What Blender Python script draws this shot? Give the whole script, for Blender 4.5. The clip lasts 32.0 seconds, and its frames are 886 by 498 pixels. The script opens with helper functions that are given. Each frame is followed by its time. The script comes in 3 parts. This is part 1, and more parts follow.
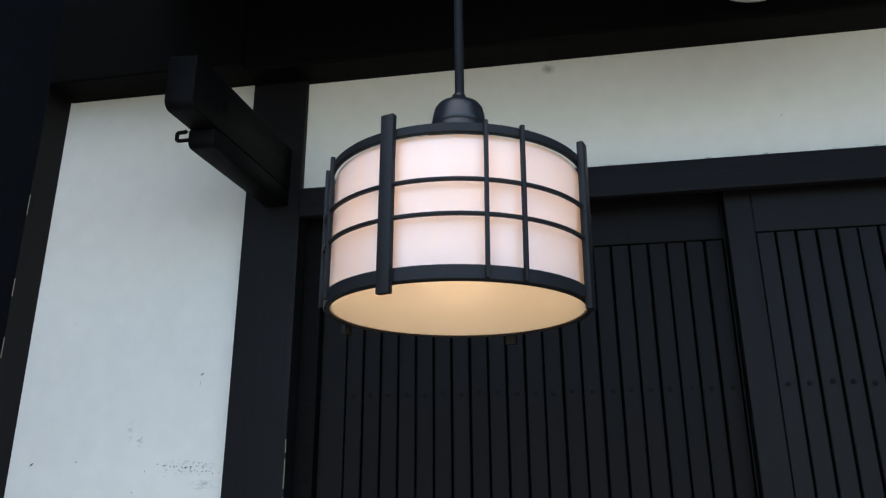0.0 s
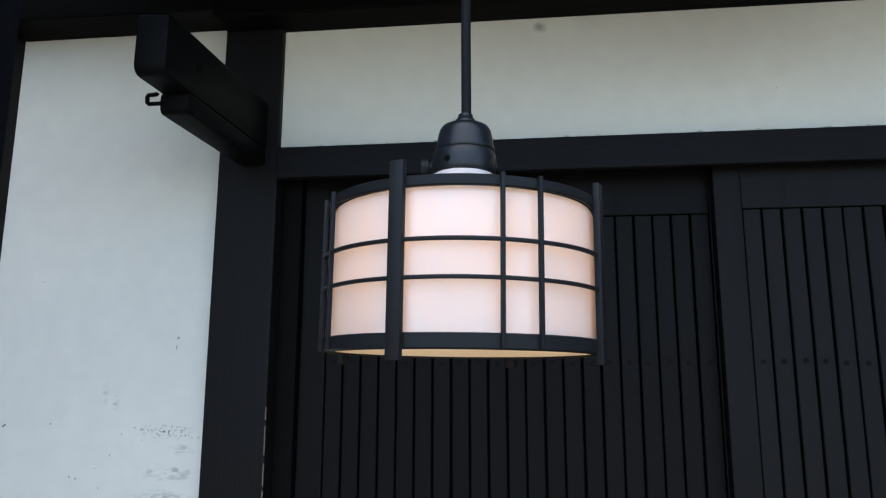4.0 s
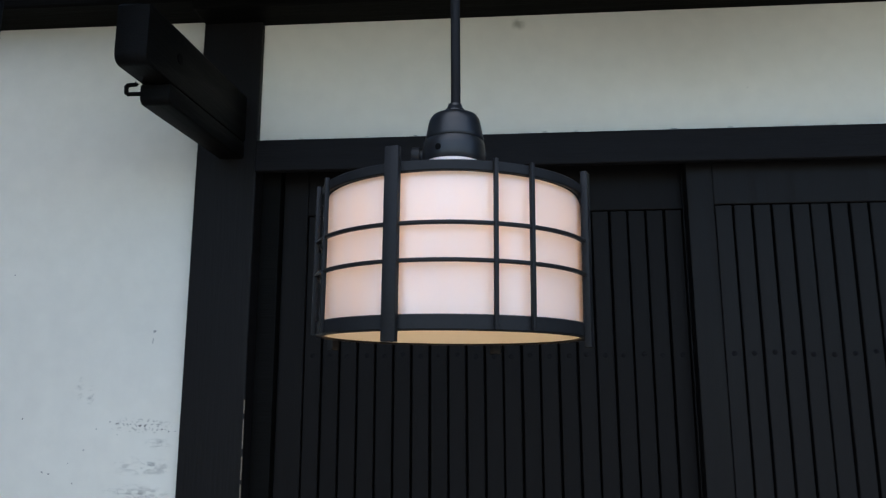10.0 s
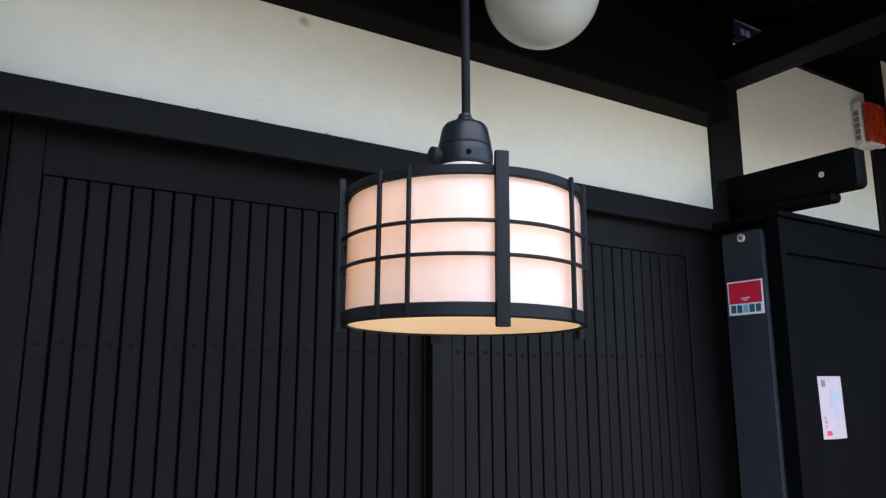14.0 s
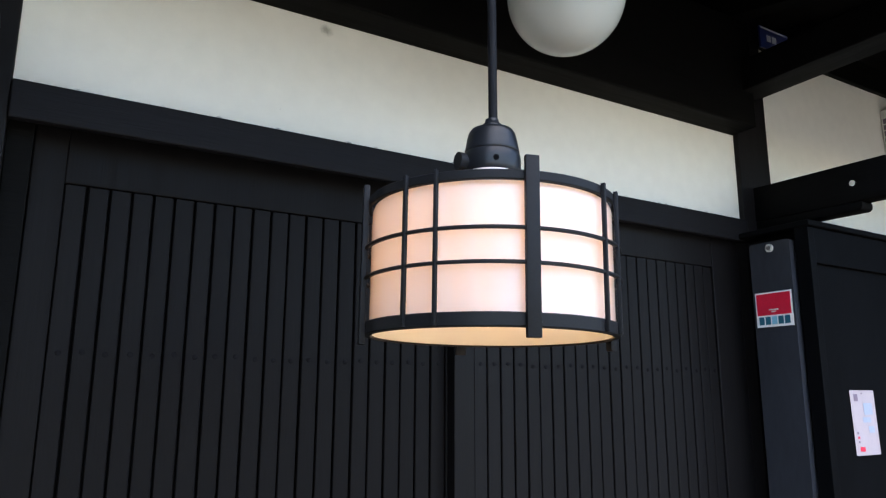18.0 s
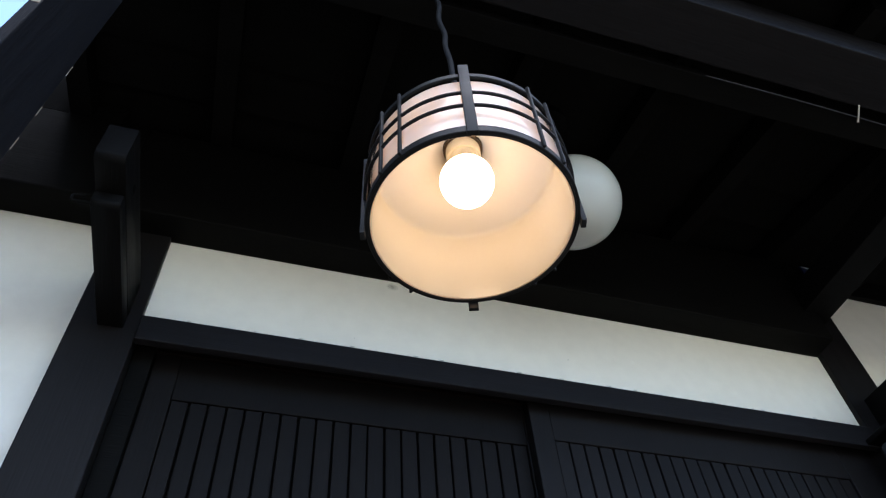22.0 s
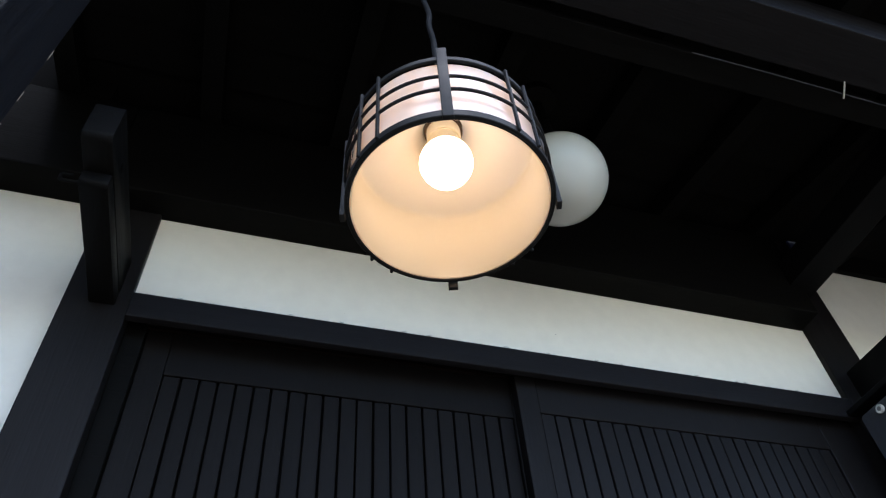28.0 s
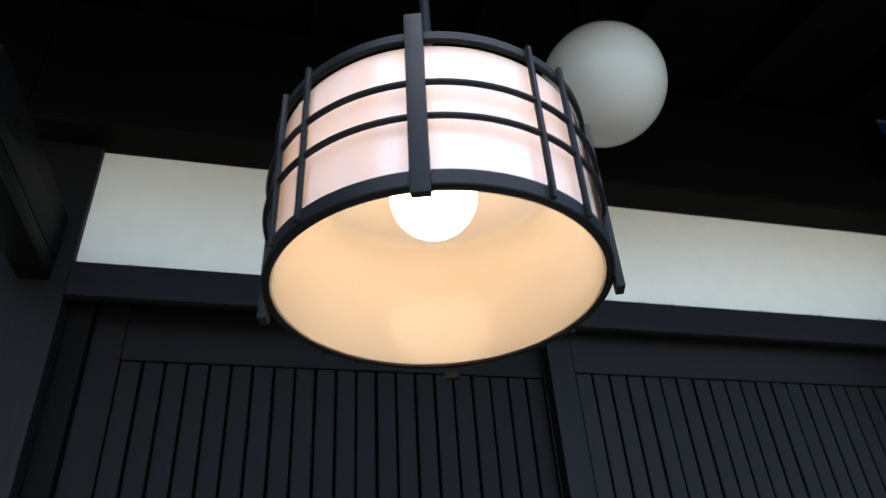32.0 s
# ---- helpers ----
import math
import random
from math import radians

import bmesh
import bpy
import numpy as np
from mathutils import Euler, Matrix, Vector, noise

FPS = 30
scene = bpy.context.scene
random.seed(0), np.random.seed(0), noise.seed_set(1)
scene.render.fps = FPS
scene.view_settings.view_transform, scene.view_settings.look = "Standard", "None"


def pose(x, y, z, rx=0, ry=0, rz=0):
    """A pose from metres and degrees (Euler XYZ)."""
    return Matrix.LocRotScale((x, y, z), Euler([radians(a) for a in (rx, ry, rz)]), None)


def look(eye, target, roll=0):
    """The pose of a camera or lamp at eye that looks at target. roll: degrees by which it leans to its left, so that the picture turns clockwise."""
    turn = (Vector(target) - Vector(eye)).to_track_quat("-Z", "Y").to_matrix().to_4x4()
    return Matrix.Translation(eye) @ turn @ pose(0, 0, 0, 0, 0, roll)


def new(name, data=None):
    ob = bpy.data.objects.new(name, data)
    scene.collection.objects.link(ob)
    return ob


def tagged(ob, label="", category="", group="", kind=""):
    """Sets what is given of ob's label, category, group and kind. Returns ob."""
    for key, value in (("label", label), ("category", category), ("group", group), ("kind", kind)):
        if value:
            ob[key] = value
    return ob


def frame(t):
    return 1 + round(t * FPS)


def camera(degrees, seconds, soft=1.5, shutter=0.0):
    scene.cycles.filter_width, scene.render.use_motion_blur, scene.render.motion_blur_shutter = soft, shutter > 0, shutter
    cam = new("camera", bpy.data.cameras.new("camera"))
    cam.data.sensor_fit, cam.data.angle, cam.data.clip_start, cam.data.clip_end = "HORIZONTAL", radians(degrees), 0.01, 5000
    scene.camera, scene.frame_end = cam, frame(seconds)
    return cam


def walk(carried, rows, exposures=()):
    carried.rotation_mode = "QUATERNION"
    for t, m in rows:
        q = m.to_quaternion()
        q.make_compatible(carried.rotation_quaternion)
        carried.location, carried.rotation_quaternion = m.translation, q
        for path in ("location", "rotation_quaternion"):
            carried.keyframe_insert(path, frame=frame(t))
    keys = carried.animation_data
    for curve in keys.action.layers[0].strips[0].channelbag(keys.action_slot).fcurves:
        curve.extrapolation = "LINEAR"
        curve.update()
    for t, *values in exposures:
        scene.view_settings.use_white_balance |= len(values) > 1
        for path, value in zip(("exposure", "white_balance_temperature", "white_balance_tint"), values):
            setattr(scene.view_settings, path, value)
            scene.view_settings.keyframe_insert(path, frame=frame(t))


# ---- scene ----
cam = camera(63.81, 32.0, soft=1.25, shutter=0.3)
PATH = [
    (0, (0.5031, 0.1696, 1.4946), (0.1854, 2.0486, 2.1016), -0.38),
    (0.5, (0.5041, 0.1695, 1.5283), (0.2106, 2.0709, 2.0744), -0.46),
    (0.7, (0.4996, 0.1668, 1.5523), (0.2493, 2.0896, 2.0423), -0.68),
    (1, (0.4900, 0.1710, 1.5873), (0.2827, 2.1165, 2.0020), -0.61),
    (1.5, (0.4784, 0.1680, 1.6121), (0.2737, 2.1226, 1.9828), -0.14),
    (2, (0.4772, 0.1658, 1.6133), (0.2561, 2.1188, 1.9834), 0.02),
    (2.5, (0.4678, 0.1678, 1.6094), (0.2484, 2.1216, 1.9763), 0.08),
    (3, (0.4687, 0.1674, 1.6094), (0.2459, 2.1195, 1.9831), 0.09),
    (3.5, (0.4703, 0.1659, 1.6081), (0.2382, 2.1182, 1.9752), 0.13),
    (5.5, (0.4657, 0.1650, 1.6035), (0.2442, 2.1190, 1.9682), -0.04),
    (6, (0.4667, 0.1656, 1.6038), (0.2454, 2.1193, 1.9703), -0.13),
    (6.5, (0.4703, 0.1657, 1.6057), (0.2368, 2.1180, 1.9721), 0.01),
    (7, (0.4651, 0.1648, 1.6019), (0.2350, 2.1165, 1.9731), -0.07),
    (7.5, (0.4669, 0.1641, 1.6022), (0.2387, 2.1169, 1.9687), -0.13),
    (8, (0.4751, 0.1645, 1.6030), (0.2404, 2.1171, 1.9663), -0.05),
    (8.5, (0.4706, 0.1664, 1.5989), (0.2449, 2.1194, 1.9663), -0.16),
    (9, (0.4692, 0.1637, 1.6014), (0.2472, 2.1179, 1.9650), -0.15),
    (9.5, (0.4698, 0.1673, 1.6016), (0.2411, 2.1205, 1.9659), 0.05),
    (10, (0.4530, 0.1546, 1.5929), (0.3063, 2.1155, 1.9581), -0.11),
    (10.3, (0.4241, 0.1486, 1.5796), (0.3891, 2.1146, 1.9452), -0.82),
    (10.5, (0.4022, 0.1345, 1.5740), (0.4436, 2.1012, 1.9352), -0.37),
    (10.7, (0.3618, 0.1052, 1.5667), (0.5257, 2.0634, 1.9386), -0.83),
    (11, (0.2938, 0.0886, 1.5800), (0.6268, 2.0345, 1.9004), -0.87),
    (11.5, (0.1672, 0.1523, 1.5842), (0.8337, 2.0106, 1.9041), -1.52),
    (12, (0.0963, 0.2014, 1.5819), (1.0341, 1.9326, 1.9331), -2.16),
    (12.5, (0.0624, 0.2114, 1.5779), (1.1212, 1.8711, 1.9305), -2.11),
    (13, (0.0388, 0.2092, 1.5739), (1.1415, 1.8379, 1.9368), -1.57),
    (13.5, (0.0433, 0.2123, 1.5755), (1.1215, 1.8561, 1.9436), -0.65),
    (14, (0.0399, 0.2087, 1.5770), (1.0859, 1.8726, 1.9477), -0.15),
    (14.5, (0.0380, 0.2195, 1.5779), (1.0751, 1.8876, 1.9548), 0.13),
    (15, (0.0405, 0.2132, 1.5782), (1.0599, 1.8913, 1.9589), 0.22),
    (15.5, (0.0392, 0.2151, 1.5793), (1.0465, 1.8993, 1.9655), 0.35),
    (17.5, (0.0343, 0.2295, 1.5797), (1.0469, 1.9071, 1.9804), 0.20),
    (18, (0.0438, 0.2292, 1.5783), (1.0425, 1.9151, 1.9788), 0.20),
    (18.5, (0.0571, 0.2390, 1.5744), (1.0539, 1.9261, 1.9742), -0.07),
    (19, (0.0889, 0.2457, 1.5380), (1.1104, 1.9059, 1.9855), -0.35),
    (19.3, (0.1479, 0.2558, 1.4439), (1.0999, 1.8863, 2.1038), -0.46),
    (19.5, (0.1771, 0.2672, 1.3685), (1.0527, 1.8658, 2.1916), -0.05),
    (19.7, (0.1892, 0.2811, 1.2975), (0.9414, 1.8545, 2.2765), -0.30),
    (20, (0.2074, 0.3017, 1.2072), (0.8272, 1.8046, 2.3721), -2.36),
    (20.2, (0.2137, 0.3119, 1.1568), (0.7697, 1.7497, 2.4310), -3.33),
    (20.5, (0.2084, 0.3150, 1.0994), (0.7041, 1.6482, 2.5053), -4.26),
    (21, (0.2192, 0.3050, 1.0585), (0.6539, 1.5379, 2.5722), -3.35),
    (21.5, (0.2208, 0.3199, 1.0392), (0.6674, 1.5293, 2.5682), -4.95),
    (22, (0.2137, 0.3398, 1.0293), (0.6722, 1.5384, 2.5632), -5.46),
    (22.5, (0.2211, 0.3305, 1.0245), (0.6827, 1.5510, 2.5402), -5.39),
    (23, (0.2229, 0.3328, 1.0247), (0.6815, 1.5608, 2.5352), -5.49),
    (23.5, (0.2206, 0.3416, 1.0197), (0.6881, 1.5590, 2.5360), -5.69),
    (24, (0.2298, 0.3315, 1.0176), (0.6949, 1.5585, 2.5269), -5.34),
    (24.5, (0.2303, 0.3275, 1.0219), (0.7000, 1.5643, 2.5218), -5.23),
    (25, (0.2299, 0.3362, 1.0153), (0.7104, 1.5751, 2.5100), -5.44),
    (25.5, (0.2391, 0.3307, 1.0164), (0.7157, 1.5836, 2.5006), -5.04),
    (27.5, (0.2298, 0.3181, 1.0216), (0.7121, 1.5779, 2.4982), -5.34),
    (28, (0.2279, 0.3164, 1.0218), (0.7072, 1.5704, 2.5043), -5.57),
    (28.5, (0.2250, 0.3148, 1.0225), (0.7041, 1.5647, 2.5085), -5.72),
    (29, (0.2244, 0.3166, 1.0246), (0.7053, 1.5648, 2.5115), -5.70),
    (29.5, (0.2286, 0.3189, 1.0234), (0.7133, 1.5660, 2.5101), -5.76),
    (30, (0.2265, 0.3152, 1.0237), (0.7118, 1.5637, 2.5089), -5.81),
    (30.5, (0.2223, 0.3081, 1.0267), (0.7088, 1.5555, 2.5123), -5.93),
    (31, (0.2309, 0.3180, 1.0514), (0.7090, 1.5781, 2.5291), -5.62),
    (31.3, (0.2479, 0.3497, 1.1724), (0.7103, 1.6770, 2.5952), -4.60),
    (31.5, (0.2559, 0.3724, 1.2398), (0.7236, 1.7456, 2.6165), -4.63),
    (31.7, (0.2692, 0.3799, 1.3001), (0.7477, 1.8314, 2.5901), -4.79),
    (32, (0.3041, 0.3749, 1.3895), (0.7704, 1.9666, 2.5072), -4.37),
]
EXPOSURES = [(0.0, 1.80, 6370, 8), (6.0, 1.80, 6370, 8), (7.0, 1.84, 6390, 8), (8.0, 1.93, 6410, 9), (9.0, 1.86, 6430, 9), (10.0, 1.58, 6440, 8), (10.7, 1.60, 6470, 9), (12.0, 1.91, 6650, 11),
             (12.5, 1.99, 6670, 12), (14.0, 2.24, 6690, 13), (15.0, 2.32, 6640, 12), (18.0, 2.33, 6640, 12), (19.0, 2.31, 6590, 11), (20.0, 2.20, 6340, 10), (21.0, 2.17, 6290, 10), (31.0, 2.18, 6310, 10), (32.0, 2.18, 6300, 10)]
walk(cam, [(t, look(eye, target, roll)) for t, eye, target, roll in PATH], EXPOSURES)

# ---- world, sun ----
SUN_ELEV, SUN_ROT = radians(66), radians(185)
world = bpy.data.worlds.new("sky")
scene.world = world
world.use_nodes = True
wn = world.node_tree.nodes
sky = wn.new("ShaderNodeTexSky")
sky.sky_type, sky.sun_disc = "NISHITA", False
sky.sun_elevation, sky.sun_rotation = SUN_ELEV, SUN_ROT
sky.ozone_density, sky.dust_density = 3.4, 0.6
world.node_tree.links.new(sky.outputs[0], wn["Background"].inputs[0])
wn["Background"].inputs[1].default_value = 0.14
sun_data = bpy.data.lights.new("sun", "SUN")
sun_data.energy, sun_data.angle, sun_data.color = 0.75, radians(90), (1.0, 0.945, 0.85)
sun = new("sun", sun_data)
sun.matrix_world = look((math.sin(SUN_ROT) * 20, math.cos(SUN_ROT) * 20, 20 * math.tan(SUN_ELEV)), (0, 0, 0))


# ---- materials ----
def material(name, base, rough=0.5, metal=0.0, spread=0.25, scale=(8, 8, 8), bump=0.1, bump_scale=60, spots=None, vary=0.0, spec=0.5, coat=0.0):
    """Principled surface: base colour varied by a large and a fine noise, with a fine relief; spots: (colour, scale, threshold)."""
    m = bpy.data.materials.new(name)
    m.use_nodes = True
    n, l = m.node_tree.nodes, m.node_tree.links
    b = n["Principled BSDF"]
    b.inputs["Metallic"].default_value = metal
    b.inputs["Specular IOR Level"].default_value = spec
    b.inputs["Coat Weight"].default_value = coat
    co = n.new("ShaderNodeTexCoord")
    mp = n.new("ShaderNodeMapping")
    mp.inputs["Scale"].default_value = scale
    l.new(co.outputs["Object"], mp.inputs[0])
    big, fine = n.new("ShaderNodeTexNoise"), n.new("ShaderNodeTexNoise")
    big.inputs["Scale"].default_value, big.inputs["Detail"].default_value = 1.0, 4
    fine.inputs["Scale"].default_value, fine.inputs["Detail"].default_value = bump_scale / 8, 6
    l.new(mp.outputs[0], big.inputs[0])
    l.new(mp.outputs[0], fine.inputs[0])
    add = n.new("ShaderNodeMath")
    add.operation = "ADD"
    l.new(big.outputs[0], add.inputs[0])
    l.new(fine.outputs[0], add.inputs[1])
    total = add.outputs[0]
    if vary:
        info, mul = n.new("ShaderNodeObjectInfo"), n.new("ShaderNodeMath")
        mul.operation, mul.inputs[1].default_value, mul.inputs[2].default_value = "MULTIPLY_ADD", vary, -vary / 2
        l.new(info.outputs["Random"], mul.inputs[0])
        more = n.new("ShaderNodeMath")
        l.new(total, more.inputs[0])
        l.new(mul.outputs[0], more.inputs[1])
        total = more.outputs[0]
    ramp = n.new("ShaderNodeMapRange")
    ramp.inputs["From Min"].default_value, ramp.inputs["From Max"].default_value = 0.6, 1.4
    l.new(total, ramp.inputs[0])
    mix = n.new("ShaderNodeMix")
    mix.data_type = "RGBA"
    mix.inputs["A"].default_value = (*[c * (1 - spread) for c in base], 1)
    mix.inputs["B"].default_value = (*[min(1, c * (1 + spread)) for c in base], 1)
    l.new(ramp.outputs[0], mix.inputs["Factor"])
    colour = mix.outputs["Result"]
    if spots:
        for tone, size, limit in spots:
            sp, rg, mx = n.new("ShaderNodeTexNoise"), n.new("ShaderNodeMapRange"), n.new("ShaderNodeMix")
            sp.inputs["Scale"].default_value, sp.inputs["Detail"].default_value = size, 5
            l.new(co.outputs["Object"], sp.inputs[0])
            rg.inputs["From Min"].default_value, rg.inputs["From Max"].default_value = limit, limit + 0.12
            l.new(sp.outputs[0], rg.inputs[0])
            mx.data_type = "RGBA"
            mx.inputs["B"].default_value = (*tone, 1)
            l.new(rg.outputs[0], mx.inputs["Factor"])
            l.new(colour, mx.inputs["A"])
            colour = mx.outputs["Result"]
    l.new(colour, b.inputs["Base Color"])
    rr = n.new("ShaderNodeMapRange")
    rr.inputs["From Min"].default_value, rr.inputs["From Max"].default_value = 0.3, 0.7
    rr.inputs["To Min"].default_value, rr.inputs["To Max"].default_value = max(0.02, rough - 0.08), min(1, rough + 0.08)
    l.new(big.outputs[0], rr.inputs[0])
    l.new(rr.outputs[0], b.inputs["Roughness"])
    if bump:
        bp = n.new("ShaderNodeBump")
        bp.inputs["Strength"].default_value, bp.inputs["Distance"].default_value = bump, 0.002
        l.new(fine.outputs[0], bp.inputs["Height"])
        l.new(bp.outputs[0], b.inputs["Normal"])
    return m


def plain(name, base, rough=0.5, metal=0.0, spread=0.12, bump=0.05):
    return material(name, base, rough, metal, spread, (30, 30, 30), bump, 80)


WOOD_V = material("black_wood_upright", (0.0086, 0.0079, 0.0084), 0.47, spread=0.13, scale=(45, 45, 2.5), bump=0.18, bump_scale=40, vary=0.5, spec=0.1)
# darker copy of the upright wood: the back door's shade is in its colour
WOOD_BACK = material("black_wood_shaded_copy", (0.0064, 0.0058, 0.0060), 0.5, spread=0.13, scale=(45, 45, 2.5), bump=0.18, bump_scale=40, vary=0.5, spec=0.06)
# front door's copy, toned between the other two
WOOD_FRONT = material("black_wood_front_door", (0.0073, 0.0067, 0.0071), 0.47, spread=0.13, scale=(45, 45, 2.5), bump=0.18, bump_scale=40, vary=0.5, spec=0.09)
WOOD_X = material("black_wood_along", (0.0096, 0.0093, 0.0108), 0.5, spread=0.25, scale=(3, 60, 60), bump=0.35, bump_scale=40, vary=0.3, spec=0.06)
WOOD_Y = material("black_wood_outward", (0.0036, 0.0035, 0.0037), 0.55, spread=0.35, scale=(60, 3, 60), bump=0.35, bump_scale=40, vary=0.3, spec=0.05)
NEAR_BLACK = material("near_black_matt", (0.0036, 0.0035, 0.0034), 0.6, spread=0.35, scale=(3, 60, 60), bump=0.35, bump_scale=40, spec=0.04)
SOFFIT = material("near_black_boards", (0.0045, 0.0044, 0.0044), 0.8, spread=0.4, scale=(3, 40, 40), bump=0.3, spec=0.02)
# near-black that puts the shade of recesses and holes into their surfaces
RECESS = material("shaded_recess_black", (0.002, 0.002, 0.0022), 0.85, spread=0.3, scale=(30, 30, 3), bump=0.2, spec=0.05)
RAIL_RED = material("worn_reddish_track_wood", (0.006, 0.0040, 0.0038), 0.8, spread=0.4, scale=(3, 60, 60), bump=0.3, spec=0.04)
PILLAR = material("weathered_bluish_pillar_wood", (0.0042, 0.0046, 0.0064), 0.7, spread=0.3, scale=(60, 60, 3), bump=0.3, spec=0.08)
PLUG = material("dark_wood_plug", (0.0086, 0.0083, 0.0093), 0.9, spread=0.12, scale=(30, 30, 30), bump=0.05, bump_scale=80, spec=0.03)
STRIP = material("dark_blue_grey_metal", (0.030, 0.033, 0.041), 0.40, spread=0.2, scale=(10, 10, 3), bump=0.08, spec=0.3)
PLASTER = material("white_lime_plaster", (0.71, 0.69, 0.625), 0.9, spread=0.05, scale=(2.5, 2.5, 2.5), bump=0.12, bump_scale=90, spec=0.2)
DIRT = plain("dark_dirt_fleck", (0.13, 0.13, 0.135), 0.9)
METAL = material("black_painted_steel", (0.0115, 0.0122, 0.0138), 0.45, spread=0.18, scale=(30, 30, 30), bump=0.06, bump_scale=120, spec=0.1)
CAST = material("black_enamelled_cap", (0.009, 0.0105, 0.013), 0.36, spread=0.2, scale=(25, 25, 25), bump=0.05, spec=0.3)
CORD = material("black_rubber_cord", (0.007, 0.0075, 0.009), 0.7, spread=0.12, scale=(30, 30, 30), bump=0.05, spec=0.12)
PANEL = material("dark_grey_painted_board", (0.0033, 0.0035, 0.0042), 0.5, spread=0.3, scale=(6, 6, 2), bump=0.15, bump_scale=60, vary=0.2, spec=0.035)
STEEL = plain("bright_steel", (0.78, 0.78, 0.75), 0.3, 0.3)
WHITE_PLASTIC = plain("white_plastic", (0.7, 0.7, 0.66), 0.4)
ORANGE = plain("orange_red_lens", (0.36, 0.030, 0.008), 0.25)
RED = plain("red_print", (0.72, 0.02, 0.055), 0.4)
STICKER_WHITE = plain("white_sticker_film", (0.93, 0.93, 0.92), 0.35, spread=0.02)
TEAL = plain("dark_teal_print", (0.02, 0.13, 0.2), 0.4)
CYAN = plain("light_blue_print", (0.25, 0.55, 0.7), 0.5)
PAPER = material("pinkish_paper", (0.46, 0.385, 0.41), 0.7, spread=0.06, scale=(40, 40, 40), bump=0.05)
INK = plain("grey_ink", (0.2, 0.15, 0.2), 0.7)
PALE_BLUE = plain("pale_blue_print", (0.36, 0.40, 0.50), 0.7)
# sign colours dimmed: the shadow under the eaves is put into them
BLUE = plain("shaded_blue_sign_paint", (0.012, 0.020, 0.095), 0.4)
SIGN_GREY = plain("shaded_white_sign_print", (0.34, 0.36, 0.40), 0.6)
BARE = plain("bare_wood_and_glint", (0.2, 0.16, 0.12), 0.8)
# tan chosen to warm the light bounced up to the plaster; never in view
GROUND = material("warm_bounce_ground", (0.44, 0.362, 0.245), 0.9, spread=0.2, scale=(2, 2, 2), bump=0.2)


def milk(name, tint, through_tint, share, rough=0.22, gloss=1.0, spread=0.02, streaks=(25, 25, 25)):
    """Milky glass or acrylic: a glossy skin over a body that scatters light back and lets some through."""
    m = bpy.data.materials.new(name)
    m.use_nodes = True
    n, l = m.node_tree.nodes, m.node_tree.links
    n.remove(n["Principled BSDF"])
    dif, tr, gl = n.new("ShaderNodeBsdfDiffuse"), n.new("ShaderNodeBsdfTranslucent"), n.new("ShaderNodeBsdfGlossy")
    noise_tex, co = n.new("ShaderNodeTexNoise"), n.new("ShaderNodeTexCoord")
    noise_tex.inputs["Scale"].default_value = 25
    l.new(co.outputs["Object"], noise_tex.inputs[0])
    mixc = n.new("ShaderNodeMix")
    mixc.data_type = "RGBA"
    mixc.inputs["A"].default_value = (*[c * 0.95 for c in tint], 1)
    mixc.inputs["B"].default_value = (*tint, 1)
    l.new(noise_tex.outputs[0], mixc.inputs["Factor"])
    l.new(mixc.outputs["Result"], dif.inputs[0])
    tr.inputs[0].default_value = (*through_tint, 1)
    gl.inputs["Roughness"].default_value = rough
    body, skin, fres = n.new("ShaderNodeMixShader"), n.new("ShaderNodeMixShader"), n.new("ShaderNodeFresnel")
    stretch, cast, vary = n.new("ShaderNodeMapping"), n.new("ShaderNodeTexNoise"), n.new("ShaderNodeMapRange")
    stretch.inputs["Scale"].default_value = streaks
    l.new(co.outputs["Object"], stretch.inputs[0])
    l.new(stretch.outputs[0], cast.inputs[0])
    cast.inputs["Scale"].default_value, cast.inputs["Detail"].default_value = 1.0, 3
    vary.inputs["From Min"].default_value, vary.inputs["From Max"].default_value = 0.3, 0.7
    vary.inputs["To Min"].default_value, vary.inputs["To Max"].default_value = share - spread, share + spread
    l.new(cast.outputs[0], vary.inputs[0])
    l.new(vary.outputs[0], body.inputs[0])
    l.new(dif.outputs[0], body.inputs[1])
    l.new(tr.outputs[0], body.inputs[2])
    fres.inputs["IOR"].default_value = 1.38
    weigh = n.new("ShaderNodeMath")
    weigh.operation, weigh.inputs[1].default_value = "MULTIPLY", gloss
    l.new(fres.outputs[0], weigh.inputs[0])
    l.new(weigh.outputs[0], skin.inputs[0])
    l.new(body.outputs[0], skin.inputs[1])
    l.new(gl.outputs[0], skin.inputs[2])
    l.new(skin.outputs[0], n["Material Output"].inputs[0])
    return m


# SHADE's upright noise streaks imitate reflections on the lantern
SHADE = milk("milky_acrylic_shade", (0.83, 0.855, 0.91), (1.0, 0.79, 0.59), 0.60, 0.07, 1.0, 0.07, (55, 55, 7))
LINER = milk("cream_shade_inside", (0.98, 0.92, 0.71), (0.93, 0.90, 0.92), 0.63, 0.085, 0.6)
GLOBE = milk("white_opal_glass", (0.60, 0.62, 0.59), (0.4, 0.4, 0.4), 0.25, 0.06)
BULB = bpy.data.materials.new("glowing_bulb")
BULB.use_nodes = True
bn = BULB.node_tree.nodes["Principled BSDF"]
bn.inputs["Base Color"].default_value = (0.9, 0.88, 0.84, 1)
bn.inputs["Emission Color"].default_value = (1.0, 0.66, 0.41, 1)
bn.inputs["Emission Strength"].default_value = 3.35
SOCKET_WHITE = plain("cream_lamp_base", (0.92, 0.85, 0.68), 0.4, spread=0.03, bump=0.0)

